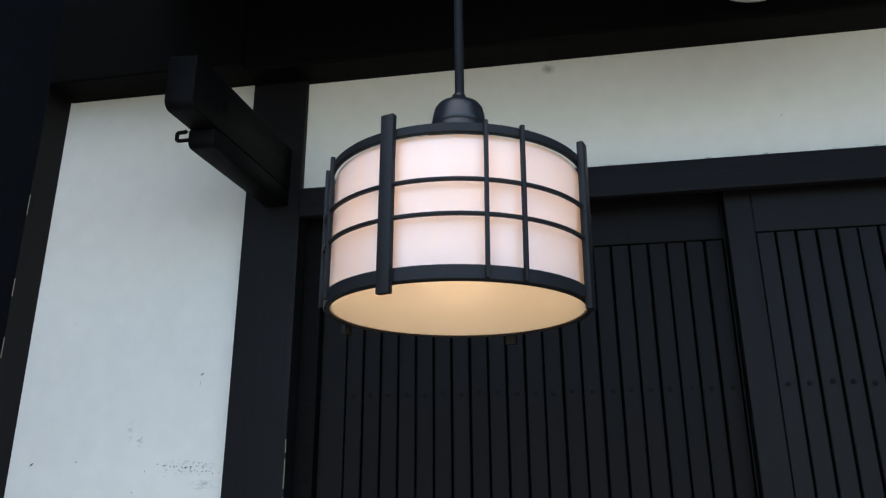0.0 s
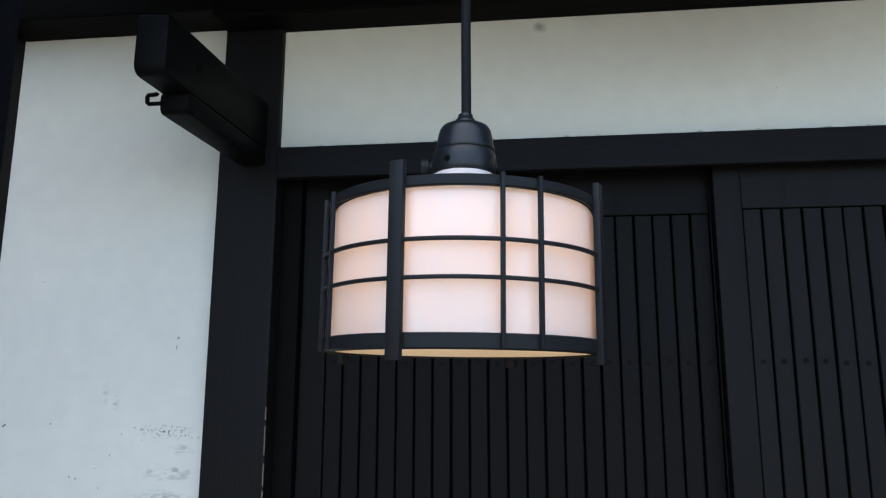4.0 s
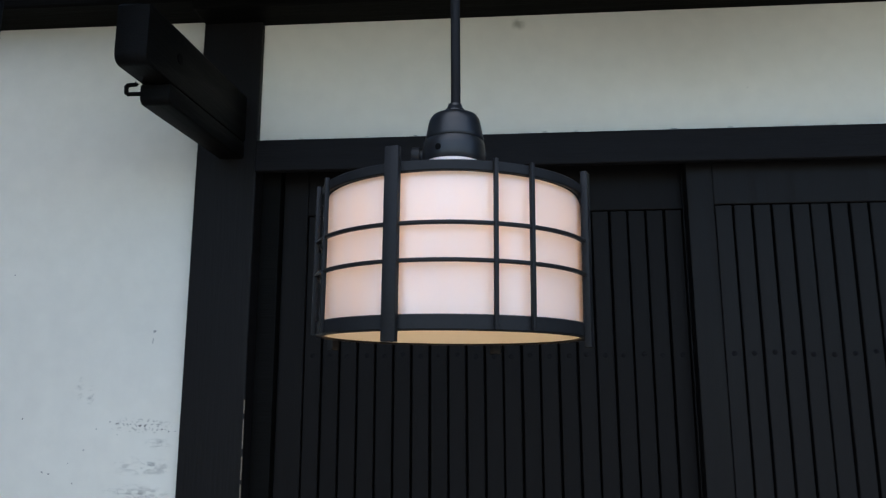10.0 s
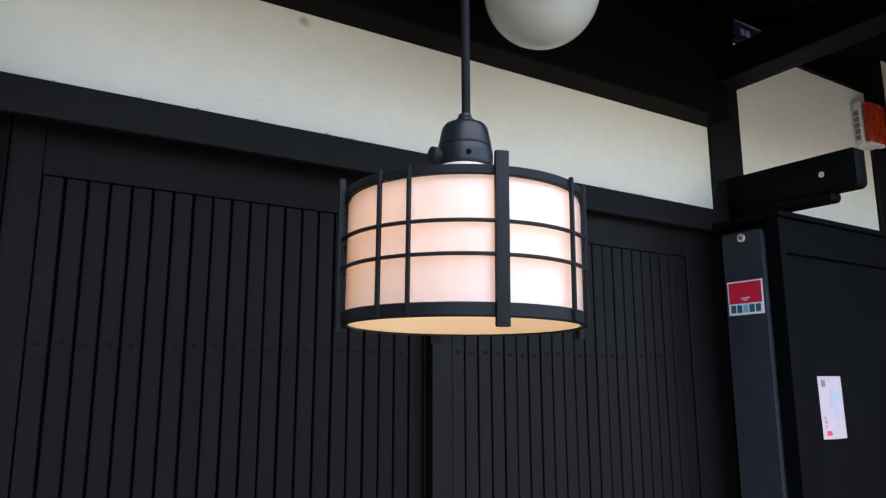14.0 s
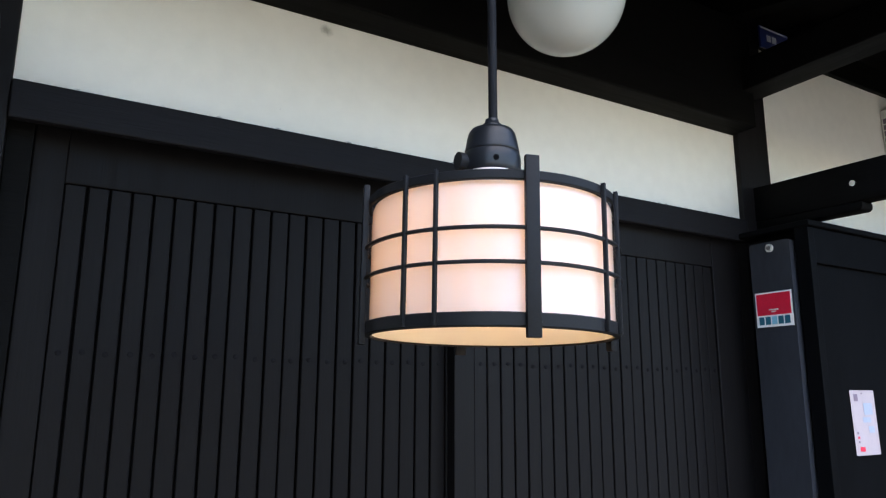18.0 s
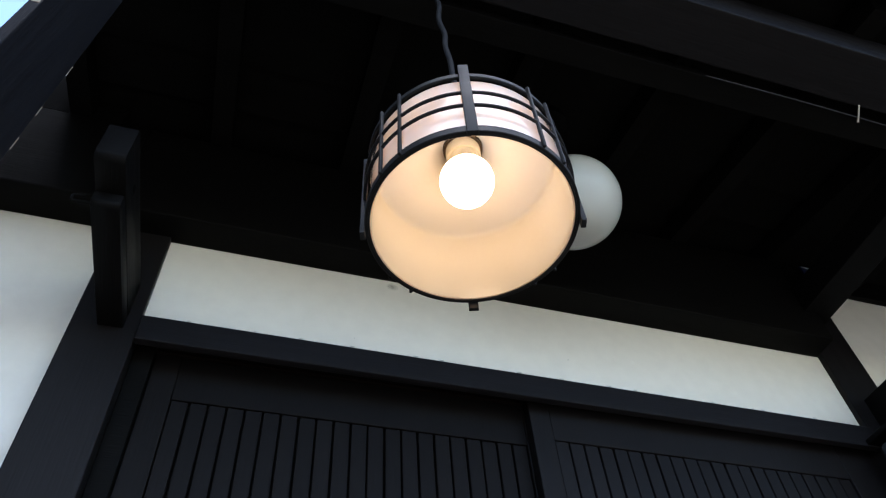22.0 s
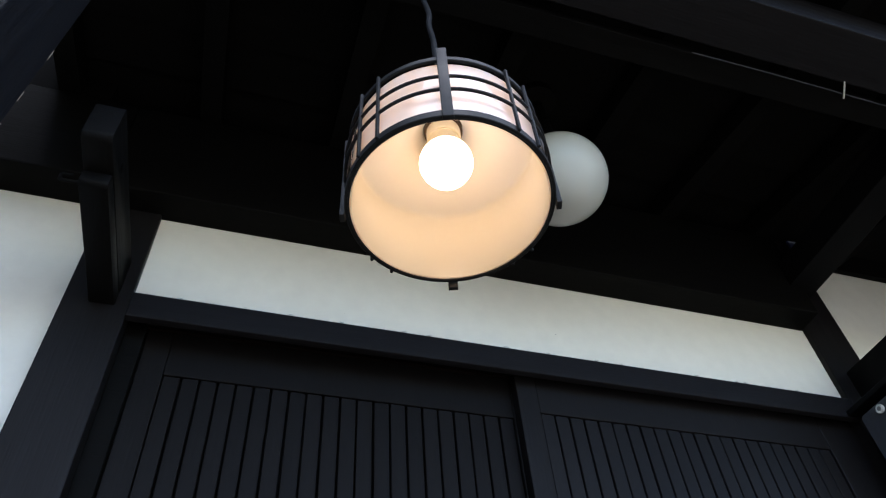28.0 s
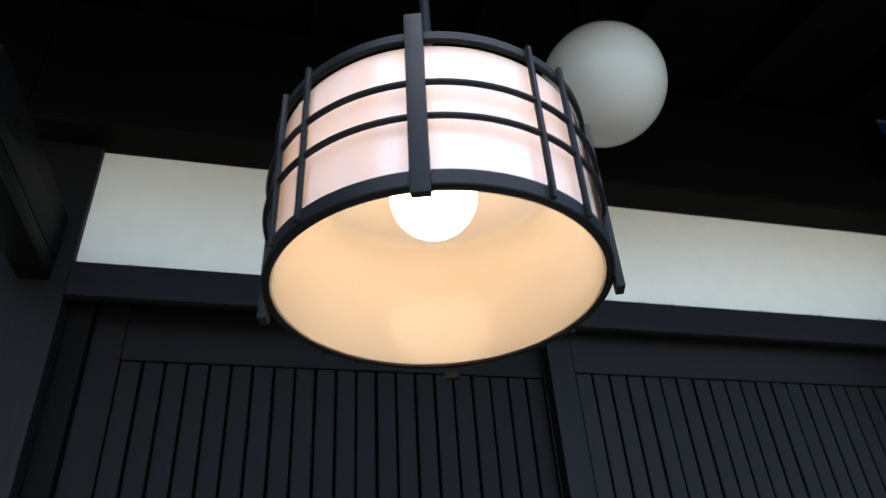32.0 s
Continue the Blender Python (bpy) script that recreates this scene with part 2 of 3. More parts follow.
SOCKET_GAP = plain("dark_brown_gap", (0.07, 0.045, 0.025), 0.4)


# ---- mesh helpers ----
def solid(bm, x0, y0, z0, x1, y1, z1, bevel=0.0, seg=2):
    """Adds a box between two corners, with rounded edges."""
    made = bmesh.ops.create_cube(bm, size=1, matrix=Matrix.LocRotScale(((x0 + x1) / 2, (y0 + y1) / 2, (z0 + z1) / 2), None, (x1 - x0, y1 - y0, z1 - z0)))
    if bevel:
        edges = list({e for v in made["verts"] for e in v.link_edges})
        bmesh.ops.bevel(bm, geom=edges, offset=bevel, segments=seg, affect="EDGES", profile=0.5)
    return bm


def box(*a, **k):
    return solid(bmesh.new(), *a, **k)


def lathe(profile, cx, cy, n=64, closed=False):
    """A turned body from (radius, height) pairs round the upright axis at cx, cy."""
    bm = bmesh.new()
    rings = []
    for r, z in profile:
        if r < 1e-5:
            rings.append([bm.verts.new((cx, cy, z))])
        else:
            rings.append([bm.verts.new((cx + r * math.cos(2 * math.pi * i / n), cy + r * math.sin(2 * math.pi * i / n), z)) for i in range(n)])
    pairs = list(zip(rings, rings[1:])) + ([(rings[-1], rings[0])] if closed else [])
    for a, b in pairs:
        for i in range(n):
            j = (i + 1) % n
            quad = [a[i % len(a)], a[j % len(a)], b[j % len(b)], b[i % len(b)]]
            quad = list(dict.fromkeys(quad))
            if len(quad) > 2:
                bm.faces.new(quad)
    bmesh.ops.recalc_face_normals(bm, faces=bm.faces)
    return bm


def tube(points, radius, n=10):
    """A round bar along a line of points."""
    bm = bmesh.new()
    pts = [Vector(p) for p in points]
    rings = []
    for i, p in enumerate(pts):
        d = (pts[min(i + 1, len(pts) - 1)] - pts[max(i - 1, 0)]).normalized()
        a = d.orthogonal().normalized() if i == 0 else (side - side.dot(d) * d).normalized()
        side = a
        b = d.cross(a)
        rings.append([bm.verts.new(p + radius * (math.cos(2 * math.pi * k / n) * a + math.sin(2 * math.pi * k / n) * b)) for k in range(n)])
    for a, b in zip(rings, rings[1:]):
        for k in range(n):
            bm.faces.new((a[k], a[(k + 1) % n], b[(k + 1) % n], b[k]))
    bm.faces.new(rings[0])
    bm.faces.new(rings[-1])
    bmesh.ops.recalc_face_normals(bm, faces=bm.faces)
    return bm


def outline(points, depth, place):
    """A plate from a flat outline (u, v), thickened by depth, laid by the matrix place."""
    bm = bmesh.new()
    front = [bm.verts.new(place @ Vector((u, v, 0))) for u, v in points]
    back = [bm.verts.new(place @ Vector((u, v, -depth))) for u, v in points]
    bm.faces.new(front)
    bm.faces.new(back[::-1])
    for i in range(len(points)):
        j = (i + 1) % len(points)
        bm.faces.new((front[j], front[i], back[i], back[j]))
    bmesh.ops.recalc_face_normals(bm, faces=bm.faces)
    return bm


def place_of(ob):
    return ob.matrix_basis.translation + (place_of(ob.parent) if ob.parent else Vector())


def mesh_of(name, bm, mat, origin, smooth):
    bmesh.ops.translate(bm, verts=bm.verts, vec=-origin)
    data = bpy.data.meshes.new(name)
    bm.to_mesh(data)
    bm.free()
    data.materials.append(mat)
    if smooth:
        data.shade_smooth()
        data.set_sharp_from_angle(angle=radians(40))
    return data


def part(name, bm, mat, parent, label="", smooth=False):
    """Links a mesh as one part under a thing or under a part."""
    ob = new(name, mesh_of(name, bm, mat, place_of(parent), smooth))
    ob.parent = parent
    return tagged(ob, label)


def thing(name, base, label, category, group="", kind=""):
    ob = new(name)
    ob.empty_display_size = 0.05
    ob.location = base
    return tagged(ob, label, category, group, kind)


def setting(name, bm, mat, label, category, smooth=False, base=(0, 0, 0)):
    ob = new(name, mesh_of(name, bm, mat, Vector(base), smooth))
    ob.location = base
    return tagged(ob, label, category, kind="structure")


# ---- large structure ----
WALL_Y, PANEL_Y = 1.465, 1.474   # faces of the plaster over the doors and beside them
LEFT, RIGHT = -0.007, 1.737      # inner faces of the door posts
HEAD_Z, TOP_Z = 2.0525, 2.305   # top of the lintel, underside of the head beam
setting("ground", box(-60, -60, -0.3, 60, 60, 0.0), GROUND, "plain unseen ground, tan to warm the light it bounces", "ground")
setting("wall_1", box(-0.61, PANEL_Y, 0.0, -0.12, PANEL_Y + 0.12, 2.45), PLASTER, "white plaster panel scuffed near its lower corner", "wall")
setting("wall_2", box(LEFT, WALL_Y, HEAD_Z + 0.0005, RIGHT, WALL_Y + 0.12, 2.42), PLASTER, "white plaster strip over the lattice doors", "wall")
setting("wall_3", box(1.872, WALL_Y, 0.0, 2.647, WALL_Y + 0.12, 2.72), PLASTER, "white plaster panel above the dark panelled box", "wall")
setting("wall_4", box(2.773, WALL_Y, 0.0, 3.8, WALL_Y + 0.12, 2.84), PLASTER, "white plaster panel past the siren's post", "wall")
setting("wall_5", box(-4.0, WALL_Y - 0.03, 0.0, -0.73, WALL_Y + 0.14, 2.6), WOOD_V, "black boarded wall past the corner post", "wall")


def post(x0, x1, y0, z1, label):
    return setting("post", box(x0, y0, 0.0, x1, WALL_Y + 0.13, z1, bevel=0.003), WOOD_V, label, "post")


post(-0.1275, LEFT, 1.450, 2.66, "black stained square post beside the lattice doors")
post(RIGHT, 1.872, 1.450, 2.75, "black stained square post behind the security strip")
post(-0.73, -0.5895, 1.400, 2.62, "black stained square corner post")
post(2.645, 2.775, 1.452, 2.9, "black stained post beside the alarm siren")
lintel = thing("lintel", (0.865, 1.46, 1.985), "black wooden lintel over the sliding doors", "lintel", kind="structure")
part("face_board", box(LEFT, 1.440, 1.990, RIGHT, 1.459, HEAD_Z, bevel=0.003), WOOD_X, lintel)
# solid near-black block stands for the dark hollow behind the face board
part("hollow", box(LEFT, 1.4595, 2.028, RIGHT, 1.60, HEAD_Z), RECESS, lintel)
setting("head_beam", box(-0.589, 1.387, TOP_Z + 0.017, -0.1278, 1.62, 2.62, bevel=0.004), NEAR_BLACK, "black wooden beam over the scuffed plaster panel", "beam")
setting("head_beam", box(-0.1275, 1.387, TOP_Z, RIGHT, 1.62, 2.62, bevel=0.004), NEAR_BLACK, "black wooden beam under the eaves", "beam")
setting("corner_beam", box(-4.0, 1.43, 2.45, -0.73, 1.66, 2.62, bevel=0.003), WOOD_X, "black wooden wall plate", "beam")
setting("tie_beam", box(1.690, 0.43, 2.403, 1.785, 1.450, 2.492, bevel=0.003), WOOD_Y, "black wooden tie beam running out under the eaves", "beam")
setting("upper_beam", box(1.872, 1.447, 2.612, 2.645, 1.499, 2.76, bevel=0.003), NEAR_BLACK, "black wooden beam over the plaster beside the eaves", "beam")
setting("purlin", box(-0.33, 0.664, 2.345, 3.8, 0.772, 2.465, bevel=0.003), WOOD_X, "black wooden eaves purlin with a cable", "beam")

# added filler that keeps sky light from leaking in over the beams
setting("wall_8", box(-0.73, 1.50, 2.6205, 2.6445, 1.61, 2.81), SOFFIT, "near black filler added between the beams and the roof", "wall")

# eaves: boards over rafters, falling outwards
EAVE_X, EAVE_Y = -0.338, 0.56
bm = bmesh.new()
for k in range(7):
    y0 = 1.60 - k * 0.146
    z0 = 2.73 + (y0 - 1.6) * 0.22
    solid(bm, EAVE_X, y0 - 0.142, z0 + 0.004, 2.62, y0, z0 + 0.022)
for k in range(8):
    bmesh.ops.create_cube(bm, size=1, matrix=Matrix.LocRotScale((-0.29 + k * 0.33, 1.09, 2.585), Euler((math.atan(0.22), 0, 0)), (0.05, 1.02, 0.06)))
setting("ceiling", bm, SOFFIT, "near black eaves of boards over rafters", "eaves")
setting("eaves_fascia", box(EAVE_X - 0.01, EAVE_Y - 0.03, 2.43, 3.7, EAVE_Y, 2.56, bevel=0.003), WOOD_X, "black board along the edge of the eaves", "fascia")
setting("roof", outline([(EAVE_Y - 0.04, 2.575), (1.75, 2.845), (1.75, 2.90), (EAVE_Y - 0.06, 2.62)], 4.090, Matrix(((0, 0, 1, 3.75), (1, 0, 0, 0), (0, 1, 0, 0), (0, 0, 0, 1)))), SOFFIT, "dark roof over the eaves", "roof")
# wall_7 is never in view; added to hold light off the left plaster
setting("wall_7", box(-0.92, -0.2, 0.0, -0.77, 1.40, 4.2), WOOD_V, "unseen dark wall added to shade the scuffed plaster", "wall")
# wall_10, also unseen, blocks sky light from the right-hand panels
setting("wall_10", box(3.75, -0.5, 0.0, 3.9, 1.62, 2.9), WOOD_V, "unseen dark wall added to shade the far plaster and box", "wall")

# upright board under the purlin at the end of the eaves
end_board = setting("end_board", box(-0.0405, 0.667, 0.0, -0.030, 0.7715, 2.3448, bevel=0.0015), PILLAR, "bluish black upright board with a chipped edge and a painted glint rim", "board")
for z, h in ((1.7625, 0.0112), (1.675, 0.0090), (1.615, 0.0100), (1.56, 0.006)):
    part("chip_and_glint", box(-0.0312, 0.7706, z - h, -0.0297, 0.7717, z + h, bevel=0.0003, seg=1), BARE, end_board, "pale bare wood chip")
# pale slivers along the near rim imitate the light glinting on it
for k in range(14):
    z, h = 1.70 + k * 0.032 + random.uniform(-0.008, 0.008), random.uniform(0.006, 0.014)
    part("chip_and_glint", box(-0.0395 + random.uniform(0, 0.003), 0.6666, z - h, -0.0312, 0.6680, z + h, bevel=0.0003, seg=1), BARE, end_board, "pale sliver for the glint on the rim")
setting("wall_9", box(-0.45, 1.388, 2.6205, -0.20, 1.4995, 2.86), SOFFIT, "near black boarding under the end of the roof", "wall")


# ---- sliding lattice doors ----
def lattice_door(name, x0, first, n, x1, y, top, wood, label):
    """A sliding door: stiles from x0 to first and to x1, n upright slats between, its face at y."""
    step = 0.0348
    last = first + n * step
    d = thing(name, (x0, y + 0.02, 0.02), label, "door", "sliding lattice doors", "structure")
    part("stile", box(x0, y, 0.02, first, y + 0.028, 2.022, bevel=0.002), wood, d)
    part("stile", box(last, y, 0.02, x1, y + 0.028, 2.022, bevel=0.002), wood, d)
    part("top_rail", box(first, y + 0.001, top, last, y + 0.028, 2.022, bevel=0.002), wood, d)
    part("bottom_rail", box(first, y + 0.001, 0.02, last, y + 0.028, 0.12, bevel=0.002), wood, d)
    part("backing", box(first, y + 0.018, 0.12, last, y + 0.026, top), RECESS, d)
    slat_mesh = None
    for i in range(n):
        cx = first + (i + 0.5) * step
        if slat_mesh is None:
            s = part("slat", box(cx - step / 2 + 0.0020, y + 0.004, 0.121, cx + step / 2 - 0.0020, y + 0.018, top - 0.001, bevel=0.0012, seg=1), wood, d)
            slat_mesh, x_first = s.data, cx
            nails = []
            for z in (1.641, 1.15, 0.6):
                nl = part("nail", lathe([(0, 0), (0.0042, -0.0004), (0.0048, 0.0011), (0.0036, 0.0016), (0, 0.0018)], 0, 0, 10), PLUG, d, smooth=True)
                nl.rotation_euler = (radians(90), 0, 0)
                nl.data.transform(Matrix.Translation(place_of(d)))
                nl.location = Vector((cx, y + 0.0045, z)) - place_of(d)
                nails.append(nl)
        else:
            s = new("slat", slat_mesh)
            s.parent, s.location = d, (cx - x_first + random.uniform(-0.0007, 0.0007), random.uniform(-0.0007, 0.0007), 0)
            for nl in nails:
                o = new("nail", nl.data)
                o.parent, o.rotation_euler = d, nl.rotation_euler
                o.location = nl.location + Vector((cx - x_first + random.uniform(-0.002, 0.002), 0, random.uniform(-0.003, 0.003)))
    return d


lattice_door("door_1", 0.032, 0.0815, 21, 0.862, 1.5122, 1.917, WOOD_BACK, "closed black slatted wooden sliding door on the back track")
lattice_door("door_2", 0.8138, 0.8624, 22, RIGHT, 1.4813, 1.917, WOOD_FRONT, "closed black slatted wooden sliding door on the front track")
setting("door_jamb", box(LEFT, 1.492, 0.02, 0.031, 1.60, 2.0255, bevel=0.002), NEAR_BLACK, "black wooden jamb inside the doorway", "jamb")
tracks = thing("door_track", (0.85, 1.5, 1.96), "worn reddish grooved track under the lintel", "track", kind="structure")
for y, z in ((1.4745, 2.017), (1.5107, 2.0225), (1.549, 2.017)):
    part("track_rib", box(LEFT + 0.001, y - 0.004, z, RIGHT - 0.001, y + 0.004, 2.0275), RAIL_RED, tracks)
setting("threshold", box(LEFT, 1.45, 0.0, RIGHT, 1.62, 0.02, bevel=0.002), WOOD_X, "black wooden threshold under the sliding doors", "threshold")
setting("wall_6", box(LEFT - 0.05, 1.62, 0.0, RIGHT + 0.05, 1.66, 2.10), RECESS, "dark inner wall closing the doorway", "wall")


# ---- scuffs and flecks on the plaster ----
def stain_material(name, tone, low, strength, scale):
    """A worn smear that fades to nothing at its rim."""
    m = bpy.data.materials.new(name)
    m.use_nodes = True
    n, l = m.node_tree.nodes, m.node_tree.links
    b = n["Principled BSDF"]
    b.inputs["Base Color"].default_value, b.inputs["Roughness"].default_value = (*tone, 1), 0.9
    b.inputs["Specular IOR Level"].default_value = 0.1
    co, mp, ln, nz, co2 = n.new("ShaderNodeTexCoord"), n.new("ShaderNodeVectorMath"), n.new("ShaderNodeVectorMath"), n.new("ShaderNodeTexNoise"), n.new("ShaderNodeMapping")
    mp.operation, mp.inputs[1].default_value, mp.inputs[2].default_value = "MULTIPLY_ADD", (2, 0, 2), (-1, 0, -1)
    ln.operation = "LENGTH"
    l.new(co.outputs["Generated"], mp.inputs[0])
    l.new(mp.outputs[0], ln.inputs[0])
    fade, grain, mul = n.new("ShaderNodeMapRange"), n.new("ShaderNodeMapRange"), n.new("ShaderNodeMath")
    fade.interpolation_type = "SMOOTHSTEP"
    fade.inputs["From Min"].default_value, fade.inputs["From Max"].default_value = 1.0, 0.1
    l.new(ln.outputs["Value"], fade.inputs[0])
    co2.inputs["Scale"].default_value = scale
    l.new(co.outputs["Object"], co2.inputs[0])
    l.new(co2.outputs[0], nz.inputs[0])
    nz.inputs["Scale"].default_value, nz.inputs["Detail"].default_value = 1.0, 6
    grain.inputs["From Min"].default_value, grain.inputs["From Max"].default_value, grain.inputs["To Max"].default_value = low, low + 0.2, strength
    l.new(nz.outputs[0], grain.inputs[0])
    mul.operation = "MULTIPLY"
    l.new(fade.outputs[0], mul.inputs[0])
    l.new(grain.outputs[0], mul.inputs[1])
    l.new(mul.outputs[0], b.inputs["Alpha"])
    return m


SMEAR = stain_material("grey_rubbed_smear", (0.22, 0.23, 0.24), 0.45, 0.28, (60, 60, 190))
BLOT = stain_material("greenish_damp_blot", (0.36, 0.36, 0.28), 0.30, 0.42, (50, 50, 50))
SPECK = stain_material("black_speckle", (0.04, 0.04, 0.045), 0.53, 0.95, (160, 160, 220))


def smear(wall, x0, z0, x1, z1, y, mat, droop=0.0):
    bm = bmesh.new()
    bm.faces.new([bm.verts.new(p) for p in ((x0, y, z0 + droop), (x1, y, z0), (x1, y, z1), (x0, y, z1 + droop))])
    part("stain", bm, mat, wall)


def fleck(wall, x, z, w, h, y, turn=0.0):
    pts = [(w * math.cos(a) * random.uniform(0.55, 1.1), h * math.sin(a) * random.uniform(0.55, 1.1)) for a in [k * math.pi / 4 for k in range(8)]]
    part("fleck", outline(pts, 0.0008, Matrix.Translation((x, y, z)) @ Matrix.Rotation(radians(90), 4, "X") @ Matrix.Rotation(turn, 4, "Z")), DIRT, wall)


scuffed, strip_wall = bpy.data.objects["wall_1"], bpy.data.objects["wall_2"]
Y1, Y2 = PANEL_Y - 0.0008, WALL_Y - 0.0008


def along(x):
    return x - 0.0108 - 0.033 * (x + 0.19)


for x0, z0, x1, z1, mat, droop in (
    (-0.275, 1.484, -0.124, 1.512, SPECK, 0.014), (-0.20, 1.458, -0.124, 1.486, SMEAR, 0.0), (-0.27, 1.408, -0.124, 1.444, SMEAR, 0.01),
    (-0.22, 1.412, -0.124, 1.438, SMEAR, 0.008), (-0.28, 1.366, -0.124, 1.404, SMEAR, 0.0), (-0.25, 1.372, -0.124, 1.398, SMEAR, 0.0),
    (-0.34, 1.545, -0.318, 1.60, SMEAR, 0.0), (-0.318, 1.53, -0.296, 1.585, SMEAR, 0.0), (-0.30, 1.25, -0.13, 1.34, SMEAR, 0.0)):
    smear(scuffed, along(x0), z0 + 0.008, min(along(x1), -0.128), z1 + 0.008, Y1, mat, droop)
for x, z, w, h, turn in ((-0.187, 1.679, 0.0045, 0.0025, 0.6), (-0.189, 1.662, 0.0008, 0.007, -0.15), (-0.392, 1.419, 0.0028, 0.0019, -0.3), (-0.379, 1.416, 0.0032, 0.0019, -0.2),
                         (-0.542, 1.512, 0.0055, 0.002, 0.7), (-0.442, 1.516, 0.0016, 0.0022, 0), (-0.290, 1.498, 0.0016, 0.0016, 0), (-0.312, 1.460, 0.0014, 0.002, 0),
                         (-0.341, 1.435, 0.0014, 0.0011, 0), (-0.247, 1.488, 0.001, 0.001, 0), (-0.489, 1.791, 0.0012, 0.0014, 0), (-0.33, 1.40, 0.0012, 0.002, 0.3), (-0.45, 1.37, 0.002, 0.0012, 0.2)):
    fleck(scuffed, along(x), z + 0.008, w, h, PANEL_Y, turn)
for k in range(16):
    u = k / 15
    fleck(scuffed, -0.270 + 0.122 * u + random.uniform(-0.003, 0.003), 1.519 - 0.018 * u + random.uniform(-0.002, 0.002), random.uniform(0.0008, 0.002), random.uniform(0.0008, 0.0022), PANEL_Y, random.uniform(0, 3))
smear(strip_wall, 0.487, 2.270, 0.524, 2.302, Y2, BLOT)
for k in range(14):
    fleck(strip_wall, 0.05 + k * 0.118 + random.uniform(-0.05, 0.05), 2.0528, random.uniform(0.003, 0.009), random.uniform(0.0004, 0.0009), 1.4395)
for x, z in ((0.42, 2.102), (0.205, 2.056), (0.22, 2.0565), (0.935, 2.14)):
    fleck(strip_wall, x, z, 0.0022, 0.0012, WALL_Y, 0.6)
chipped = [o for o in bpy.data.objects if o.name == "post"][0]
for z, h in ((1.548, 0.012), (1.50, 0.026), (1.44, 0.02), (1.40, 0.012), (1.36, 0.02)):
    part("chip_and_glint", box(LEFT - 0.0014, 1.4494, z - h, LEFT + 0.0004, 1.4510, z + h, bevel=0.0004, seg=1), BARE, chipped, "pale bare wood chip")

# ---- bracket beams ----
def rounded_arm(x0, x1, y_end, y_wall, z0, z1, r):
    """A squared arm that runs out from the wall, its end's lower corner rounded."""
    pts = [(y_wall, z0), (y_wall, z1), (y_end + 0.004, z1), (y_end, z1 - 0.004)]
    pts += [(y_end + r - r * math.cos(a), z0 + r - r * math.sin(a)) for a in [i * math.pi / 12 for i in range(7)]]
    bm = outline(pts, x1 - x0, Matrix(((0, 0, 1, x1), (1, 0, 0, 0), (0, 1, 0, 0), (0, 0, 0, 1))))
    bmesh.ops.bevel(bm, geom=[e for e in bm.edges if abs(e.verts[0].co.x - e.verts[1].co.x) < 1e-6], offset=0.003, segments=2, affect="EDGES", profile=0.5)
    return bm


def sagging(bm, y_wall, reach, dx, dz):
    """Lets an arm's outer end swing by dx and sink by dz."""
    for v in bm.verts:
        s = (y_wall - v.co.y) / reach
        v.co.x += dx * s
        v.co.z += dz * s
    return bm


bracket = thing("bracket_arm", (-0.06, 1.45, 2.02), "black wooden bracket arm with a steel staple", "bracket", "bracket arms on the posts", "structure")
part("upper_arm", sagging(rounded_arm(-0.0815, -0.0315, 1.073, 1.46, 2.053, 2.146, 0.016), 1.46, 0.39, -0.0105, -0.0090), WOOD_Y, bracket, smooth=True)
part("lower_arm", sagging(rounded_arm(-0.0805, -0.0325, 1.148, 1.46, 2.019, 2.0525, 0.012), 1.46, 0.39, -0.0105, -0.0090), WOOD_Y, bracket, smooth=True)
part("staple", tube([(x - 0.0155, y + 0.001, z - 0.0072) for x, y, z in ((-0.07, 1.176, 2.0475), (-0.108, 1.176, 2.0475), (-0.1105, 1.176, 2.0495), (-0.1110, 1.176, 2.0600), (-0.1090, 1.176, 2.0625), (-0.0960, 1.176, 2.0632), (-0.0935, 1.176, 2.0660))], 0.0035, 8), NEAR_BLACK, bracket, "dark bent steel staple", smooth=True)
# near-black disc on the arm stands for the shaded drilled hole
part("drilled_hole", tube([(-0.0393, 1.171, 2.094), (-0.0382, 1.171, 2.094)], 0.0085, 20), RECESS, bracket, "dark disc for a hole", smooth=True)

bracket = thing("bracket_arm", (1.80, 1.45, 2.02), "black wooden bracket arm with a pale disc for its hole", "bracket", "bracket arms on the posts", "structure")
part("upper_arm", sagging(rounded_arm(1.788, 1.838, 1.083, 1.46, 2.0555, 2.154, 0.016), 1.46, 0.38, -0.012, -0.010), WOOD_Y, bracket, smooth=True)
part("lower_arm", sagging(rounded_arm(1.789, 1.837, 1.152, 1.46, 2.0320, 2.0550, 0.012), 1.46, 0.38, -0.012, -0.010), WOOD_Y, bracket, smooth=True)
# plaster-coloured disc stands for the bright wall seen through the hole
part("hole_disc", tube([(1.7778, 1.170, 2.0945), (1.7792, 1.170, 2.0945)], 0.0075, 20), PLASTER, bracket, "pale disc for a see-through hole", smooth=True)

bracket = thing("bracket_arm", (2.70, 1.45, 2.40), "black wooden bracket arm high on the far post", "bracket", "bracket arms on the posts", "structure")
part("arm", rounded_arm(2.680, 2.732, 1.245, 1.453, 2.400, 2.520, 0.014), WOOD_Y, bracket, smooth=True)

# ---- right side: panelled box, security strip, note, siren ----
panel_box = thing("shutter_box", (2.2, 1.33, 0.0), "dark grey painted wooden shutter box with a framed front", "shutter box")
part("side", box(1.742, 1.290, 0.0, 1.757, 1.4495, 1.993, bevel=0.002), WOOD_V, panel_box)
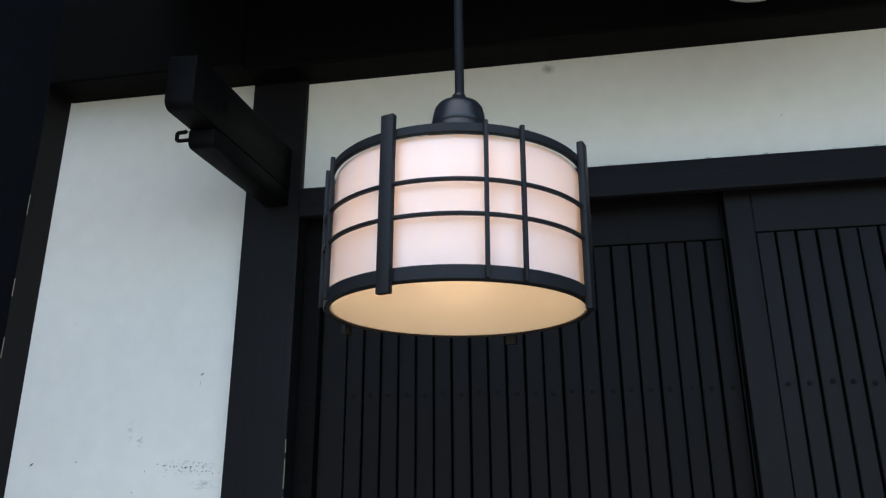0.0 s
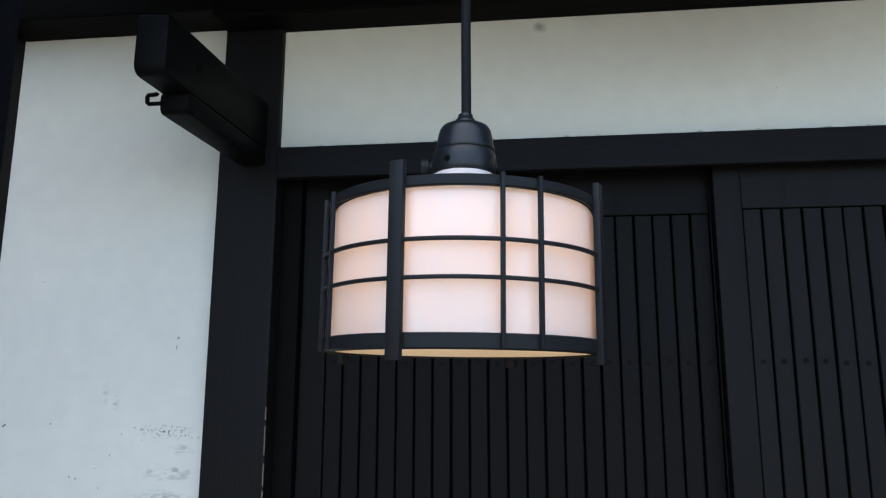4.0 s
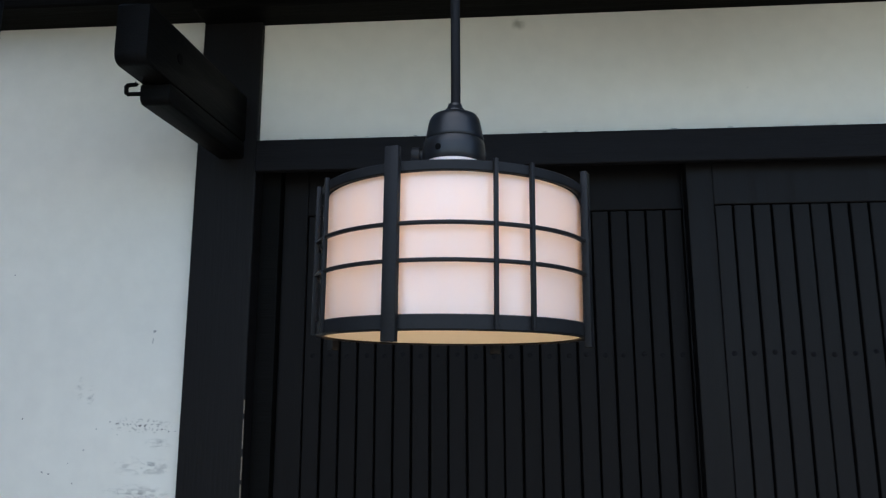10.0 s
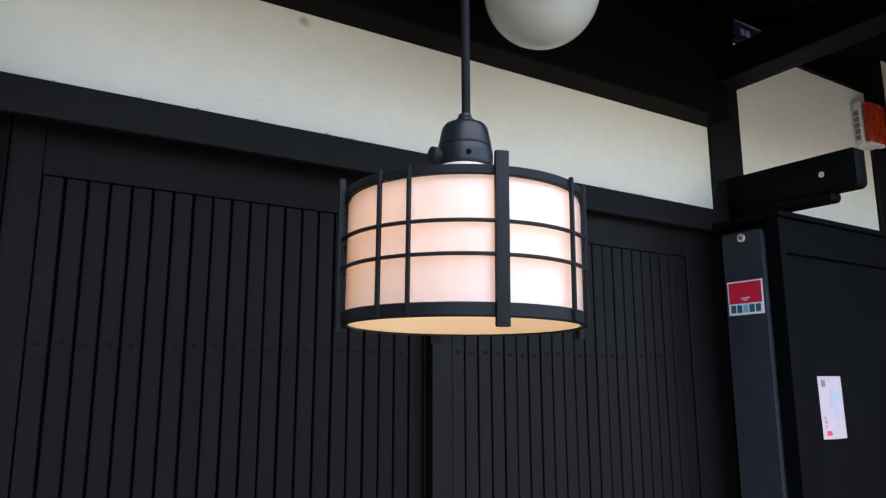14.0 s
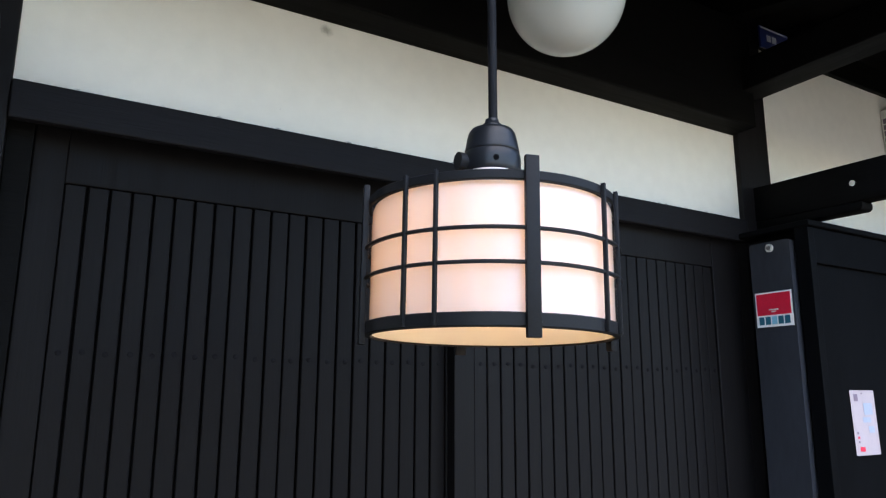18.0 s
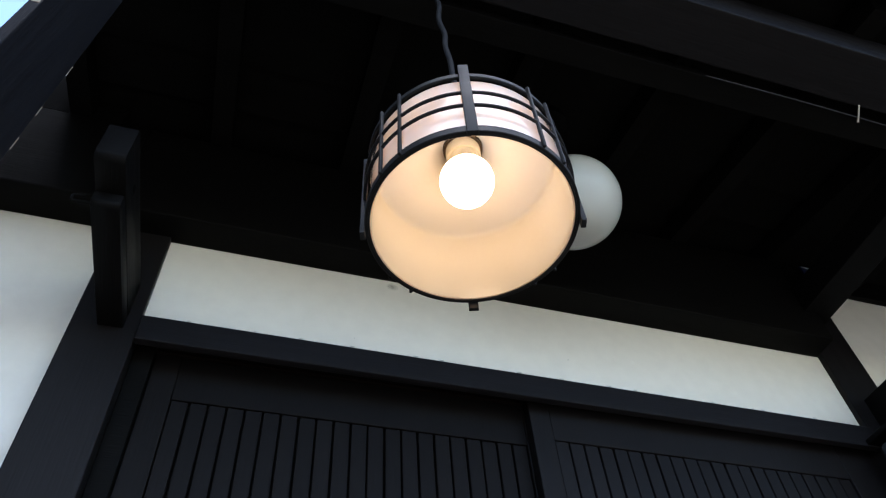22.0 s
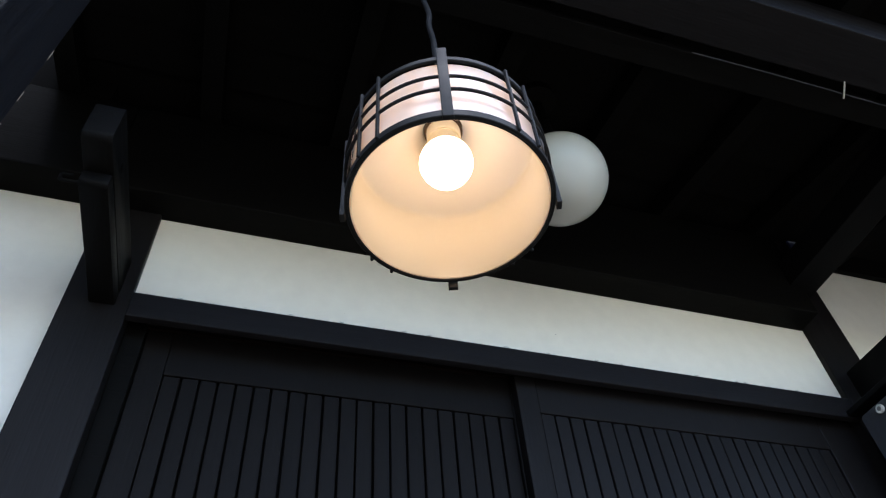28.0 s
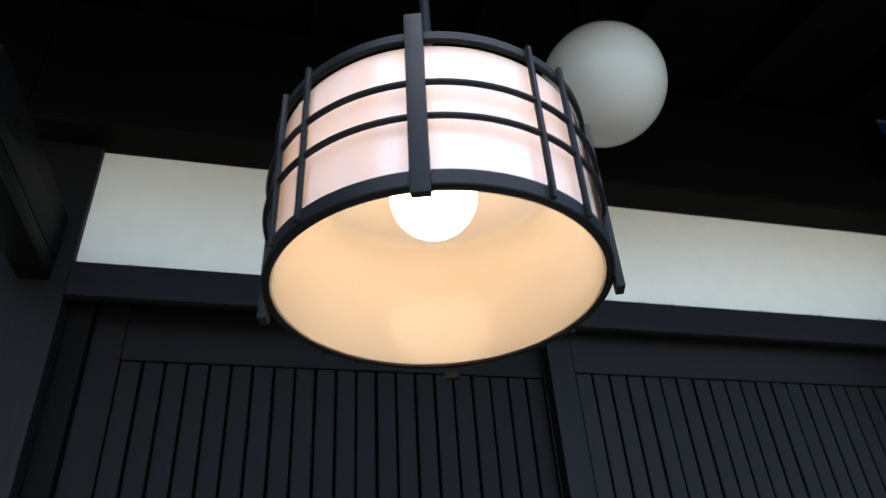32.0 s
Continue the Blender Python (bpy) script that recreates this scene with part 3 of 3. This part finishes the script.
part("front_panel", box(1.728, 1.265, 0.0, 3.1, 1.288, 1.993), PANEL, panel_box)
part("stile", box(1.7026, 1.250, 0.0, 1.728, 1.288, 1.993, bevel=0.002), PANEL, panel_box)
part("top_rail", box(1.7285, 1.2515, 1.902, 3.1, 1.2645, 1.993, bevel=0.002), PANEL, panel_box)
part("cap", box(1.692, 1.240, 1.993, 3.12, 1.4495, 2.008, bevel=0.003), PANEL, panel_box)
part("back_panel", box(1.88, 1.43, 0.0, 3.1, 1.4495, 1.993), PANEL, panel_box)

strip = thing("lock_strip", (1.70, 1.354, 0.0), "tall dark metal strip with rounded top and a lock", "metal strip")
SY0, SY1, SX = 1.296, 1.411, 1.6913
arc = [i * math.pi / 12 for i in range(7)]
pts = [(-SY1, 0.0), (-SY0, 0.0)] + [(-SY0 - 0.008 + 0.008 * math.cos(a), 1.961 + 0.008 * math.sin(a)) for a in arc] + [(-SY1 + 0.008 - 0.008 * math.sin(a), 1.961 + 0.008 * math.cos(a)) for a in arc]
part("plate", outline(pts, 0.034, Matrix(((0, 0, -1, SX), (-1, 0, 0, 0), (0, 1, 0, 0), (0, 0, 0, 1)))), STRIP, strip)
lock = part("lock_ring", tube([(SX - 0.0005, 1.350, 1.952), (SX - 0.006, 1.350, 1.952)], 0.0105, 20), STEEL, strip, "bright steel lock ring", smooth=True)
part("keyway", tube([(SX - 0.0055, 1.350, 1.952), (SX - 0.0072, 1.350, 1.952)], 0.0055, 16), DIRT, lock, smooth=True)


def side_plate(x, y0, z0, y1, z1, t=0.001):
    return box(x - t, min(y0, y1), z0, x, max(y0, y1), z1)


sticker = thing("security_sticker", (SX, 1.352, 1.795), "red and white square security sticker with plain bars", "sticker")
part("white_sheet", side_plate(SX - 0.0001, 1.3015, 1.750, 1.4046, 1.839), STICKER_WHITE, sticker)
part("red_field", side_plate(SX - 0.0013, 1.3055, 1.780, 1.4005, 1.835, 0.0006), RED, sticker, "red printed field")
for y0, y1, z in ((1.340, 1.367, 1.792), (1.347, 1.360, 1.787)):
    part("small_bar", side_plate(SX - 0.002, y0, z, y1, z + 0.003, 0.0004), WHITE_PLASTIC, sticker)
for k in range(5):
    y1 = 1.397 - k * 0.018
    part("letter_block", side_plate(SX - 0.0012, y1 - 0.0145, 1.756, y1, 1.776, 0.0005), CYAN if k == 2 else TEAL, sticker)

note = thing("paper_note", (1.88, 1.264, 1.515), "small pinkish paper slip stuck on the shutter box", "paper")


def note_at(u, v, lift=0.0):
    """A place on the slightly curled slip: u across, v down, both 0 to 1."""
    return (1.828 + 0.106 * u + 0.004 * v, 1.2638 - 0.004 * math.sin(math.pi * u) * (0.3 + v) - lift, 1.592 - 0.157 * v)


def note_patch(u0, v0, u1, v1, lift, thick=0.0005, n=6):
    bm = bmesh.new()
    grid = [[bm.verts.new(note_at(u0 + (u1 - u0) * i / n, v0 + (v1 - v0) * j / n, lift)) for i in range(n + 1)] for j in range(n + 1)]
    for j in range(n):
        for i in range(n):
            bm.faces.new((grid[j][i], grid[j + 1][i], grid[j + 1][i + 1], grid[j][i + 1]))
    bmesh.ops.recalc_face_normals(bm, faces=bm.faces)
    bmesh.ops.solidify(bm, geom=bm.faces, thickness=thick)
    return bm


part("sheet", note_patch(0, 0, 1, 1, 0.0008), PAPER, note, smooth=True)
for u0, v0, u1, v1, m in ((0.12, 0.06, 0.27, 0.17, INK), (0.42, 0.04, 0.47, 0.06, INK), (0.45, 0.2, 0.82, 0.38, PALE_BLUE), (0.36, 0.42, 0.7, 0.5, PALE_BLUE), (0.55, 0.56, 0.8, 0.66, PALE_BLUE), (0.09, 0.64, 0.14, 0.68, INK), (0.1, 0.71, 0.16, 0.75, RED), (0.1, 0.78, 0.15, 0.81, INK), (0.13, 0.87, 0.3, 0.94, RED)):
    part("printed_patch", note_patch(u0, v0, u1, v1, 0.0022, 0.0002, 2), m, note)

siren = thing("alarm_siren", (2.54, 1.457, 2.43), "white alarm box with an orange red light", "siren")
part("case", box(2.546, 1.433, 2.392, 2.640, 1.4645, 2.553, bevel=0.005), WHITE_PLASTIC, siren, "white plastic case", smooth=True)
for k in range(5):
    part("letter_block", box(2.5448, 1.441, 2.412 + k * 0.0225, 2.5462, 1.457, 2.430 + k * 0.0225), INK, siren)
part("light", box(2.550, 1.405, 2.402, 2.662, 1.4325, 2.548, bevel=0.011, seg=3), ORANGE, siren, "orange red plastic light", smooth=True)
part("foot", box(2.552, 1.411, 2.389, 2.645, 1.4325, 2.4015, bevel=0.003), WHITE_PLASTIC, siren)

sign = thing("small_sign", (1.87, 1.40, 2.60), "small dark blue sign with white strokes under the eaves", "sign")
part("plate", box(1.798, 1.3925, 2.567, 1.932, 1.3995, 2.634, bevel=0.001), BLUE, sign)
part("border", box(1.802, 1.3916, 2.6265, 1.928, 1.3924, 2.6310), SIGN_GREY, sign)
for k in range(2):
    part("stroke", box(1.827 + k * 0.026, 1.3916, 2.590, 1.8455 + k * 0.026, 1.3924, 2.610), SIGN_GREY, sign)

# ---- pendant lantern ----
CX, CY = 0.4145, 0.7685
TURN = radians(-108.55)
LEAN_BACK = Matrix.Translation((CX, CY, 1.6285)) @ Matrix.Rotation(radians(0.6), 4, "Y") @ Matrix.Diagonal((0.998, 0.998, 1.0147, 1)) @ Matrix.Translation((-CX, -CY, -1.654))
lamp = thing("pendant_lantern", (CX, CY, 1.87), "round black framed lantern with milky shade, lit", "lamp")


def lamp_part(name, bm, mat, parent=None, label="", smooth=True):
    """A part of the lantern, which hangs a little aslant."""
    bmesh.ops.transform(bm, verts=bm.verts, matrix=LEAN_BACK)
    return part(name, bm, mat, parent or lamp, label, smooth)


def hoop(r_in, r_out, z0, z1, n=96):
    e = min(0.0008, (z1 - z0) / 4)
    return lathe([(r_in, z0), (r_out - e, z0), (r_out, z0 + e), (r_out, z1 - e), (r_out - e, z1), (r_in, z1)], CX, CY, n, True)


def upright(angle, r0, r1, width, z0, z1, bevel):
    bm = box(r0, -width / 2, z0, r1, width / 2, z1, bevel=bevel)
    bmesh.ops.transform(bm, verts=bm.verts, matrix=Matrix.Translation((CX, CY, 0)) @ Matrix.Rotation(angle, 4, "Z"))
    return bm


lamp_part("top_ring", hoop(0.1125, 0.1160, 1.7685, 1.7765), METAL)
lamp_part("bottom_ring", hoop(0.1125, 0.1160, 1.6540, 1.6650), METAL)
lamp_part("rim_lip", hoop(0.1104, 0.1124, 1.6536, 1.6552), METAL)
for z in (1.7298, 1.7028):
    lamp_part("hoop", hoop(0.1155, 0.1190, z - 0.0014, z + 0.0014), METAL)
for k in range(4):
    lamp_part("thick_bar", upright(TURN + k * math.pi / 2, 0.1155, 0.1212, 0.0115, 1.6455, 1.7875, 0.0008), METAL)
    for s in (-1, 1):
        a = TURN + k * math.pi / 2 + math.pi / 4 + s * radians(7.3)
        lamp_part("thin_bar", upright(a, 0.1160, 0.1198, 0.0032, 1.6545, 1.7778, 0.0006), METAL)
profile = [(0.1118, 1.6555), (0.1118, 1.764), (0.1100, 1.769), (0.103, 1.7715), (0.065, 1.779), (0.042, 1.7885), (0.031, 1.797), (0.0272, 1.8068)]
inner = [(0.0245, 1.8068), (0.0285, 1.7955), (0.040, 1.7858), (0.063, 1.7762), (0.1005, 1.7690), (0.1035, 1.7683), (0.1060, 1.7671), (0.1078, 1.7652), (0.1087, 1.7632), (0.109, 1.7600), (0.109, 1.6555)]
shade_mesh = lathe(profile + inner, CX, CY, 96, True)
for f in shade_mesh.faces:
    c = f.calc_center_median()
    r = math.hypot(c.x - CX, c.y - CY)
    f.material_index = 1 if (r < 0.1103 and c.z < 1.764) or (c.z >= 1.762 and f.normal.z < -0.2) else 0
shade = lamp_part("shade", shade_mesh, SHADE, None, "milky white acrylic shade, cream inside")
shade.data.materials.append(LINER)
lamp_part("cap_flange", lathe([(0.0, 1.8070), (0.0268, 1.8070), (0.0276, 1.8080), (0.0283, 1.8115), (0.0283, 1.8206), (0.0277, 1.8258), (0.0266, 1.8276), (0.0235, 1.8281), (0, 1.8281)], CX + 0.0008, CY, 64), CAST)
lamp_part("cap", lathe([(0.0238, 1.8278), (0.0258, 1.828), (0.0264, 1.8288), (0.0264, 1.8308), (0.0252, 1.8361), (0.0240, 1.8431), (0.0228, 1.8478), (0.0205, 1.8513), (0.0170, 1.8529), (0.0095, 1.8538), (0, 1.854)], CX + 0.0014, CY, 64), CAST, None, "black enamelled cap")
lamp_part("cord_collar", lathe([(0.0104, 1.8529), (0.0102, 1.8560), (0.0092, 1.8580), (0.0072, 1.8596), (0.0064, 1.8632), (0, 1.8634)], CX + 0.0016, CY, 24), CAST)
# two screws; the near-black stub at -114 stands for a shaded hole
for a, r0, r1, w in ((-114, 0.0274, 0.0285, 0.0028), (6, 0.026, 0.0300, 0.0030), (126, 0.026, 0.0325, 0.0030)):
    d = Vector((math.cos(radians(a)), math.sin(radians(a)), 0))
    c = Vector((CX, CY, 1.8161))
    lamp_part("cap_fitting", tube([c + d * r0, c + d * r1], w, 12), RECESS if a == -114 else CAST)
d = Vector((math.cos(radians(178)), math.sin(radians(178)), 0))
c = Vector((CX, CY, 1.8158))
screw = lamp_part("thumb_screw", tube([c + d * 0.026, c + d * 0.031], 0.0055, 12), METAL, None, "black knurled thumb screw")
lamp_part("knob", tube([c + d * 0.0300, c + d * 0.0304, c + d * 0.0362, c + d * 0.0368], 0.0082, 12), METAL, screw)
pts = []
for i in range(61):
    z = 1.828 + i * (2.36 - 1.828) / 60
    w = max(0.0, (z - 1.96) / 0.38)
    pts.append((CX + 0.0046 - 0.018 * w + 0.0024 * min(1, 3 * w) * math.sin(z * 60), CY - 0.0006 - 0.010 * w + 0.003 * w * math.cos(z * 41), z))
part("cord", tube(pts, 0.0045, 12), CORD, lamp, "black rubber cord", smooth=True)
# dark brown ring painted in for the unlit gap round the socket
lamp_part("gap_ring", lathe([(0.0, 1.8060), (0.0243, 1.8060), (0.0243, 1.8005), (0, 1.8005)], CX, CY, 32), SOCKET_GAP, None, "dark ring for the shaded gap round the socket")
lamp_part("socket", lathe([(0.0, 1.8003), (0.0212, 1.8003), (0.0212, 1.7840), (0.0205, 1.7828), (0, 1.7828)], CX, CY, 40), SOCKET_WHITE, None, "cream porcelain socket")
BZ, BR = 1.7358, 0.0320
bulb = lamp_part("bulb", lathe([(0, BZ - BR)] + [(BR * math.sin(a), BZ - BR * math.cos(a)) for a in [i * math.pi / 16 for i in range(1, 12)]], CX, CY, 48), BULB, None, "glowing round bulb")
lamp_part("bulb_base", lathe([(BR * math.sin(11 * math.pi / 16), BZ - BR * math.cos(11 * math.pi / 16)), (0.0205, BZ + 0.0222), (0.0186, BZ + 0.0275), (0.0178, BZ + 0.036), (0.0182, BZ + 0.052), (0.0160, BZ + 0.058), (0.0150, BZ + 0.064), (0, BZ + 0.064)], CX, CY, 32), SOCKET_WHITE, bulb, "cream plastic base")

# ---- globe lamp under the eaves ----
GX, GY, GZ, GR = 0.8305, 1.1235, 2.285, 0.1062
globe_lamp = thing("globe_lamp", (GX, GY, 2.60), "unlit round white opal glass ceiling globe", "lamp")
part("globe", lathe([(0, GZ - GR)] + [(GR * math.sin(a), GZ - GR * math.cos(a)) for a in [i * math.pi / 40 for i in range(1, 37)]], GX, GY, 72), GLOBE, globe_lamp, smooth=True)
part("holder", lathe([(0.0, 2.375), (0.042, 2.375), (0.048, 2.385), (0.048, 2.41), (0.02, 2.42), (0.016, 2.60), (0.05, 2.61), (0.05, 2.64), (0, 2.64)], GX, GY, 40), SOFFIT, globe_lamp, "black ceiling holder", smooth=True)

# ---- cable along the purlin ----
setting("eaves_batten", box(-0.33, 0.797, 2.348, 3.8, 0.850, 2.376, bevel=0.002), SOFFIT, "thin near black batten along the back of the purlin", "batten")
cable = thing("cable", (1.4, 0.795, 2.345), "thin grey cable strapped along the purlin", "cable")
part("wire", tube([(x, 0.794 + 0.0012 * math.sin(x * 9), 2.3445 - 0.0012 * math.sin(x * 5.3)) for x in [1.0 + 0.1 * i for i in range(27)]], 0.0014, 8), STRIP, cable, smooth=True)
part("strap", tube([(1.360, 0.768, 2.3425), (1.372, 0.785, 2.3415), (1.385, 0.803, 2.3430)], 0.0019, 8), WHITE_PLASTIC, cable, "small white strap", smooth=True)
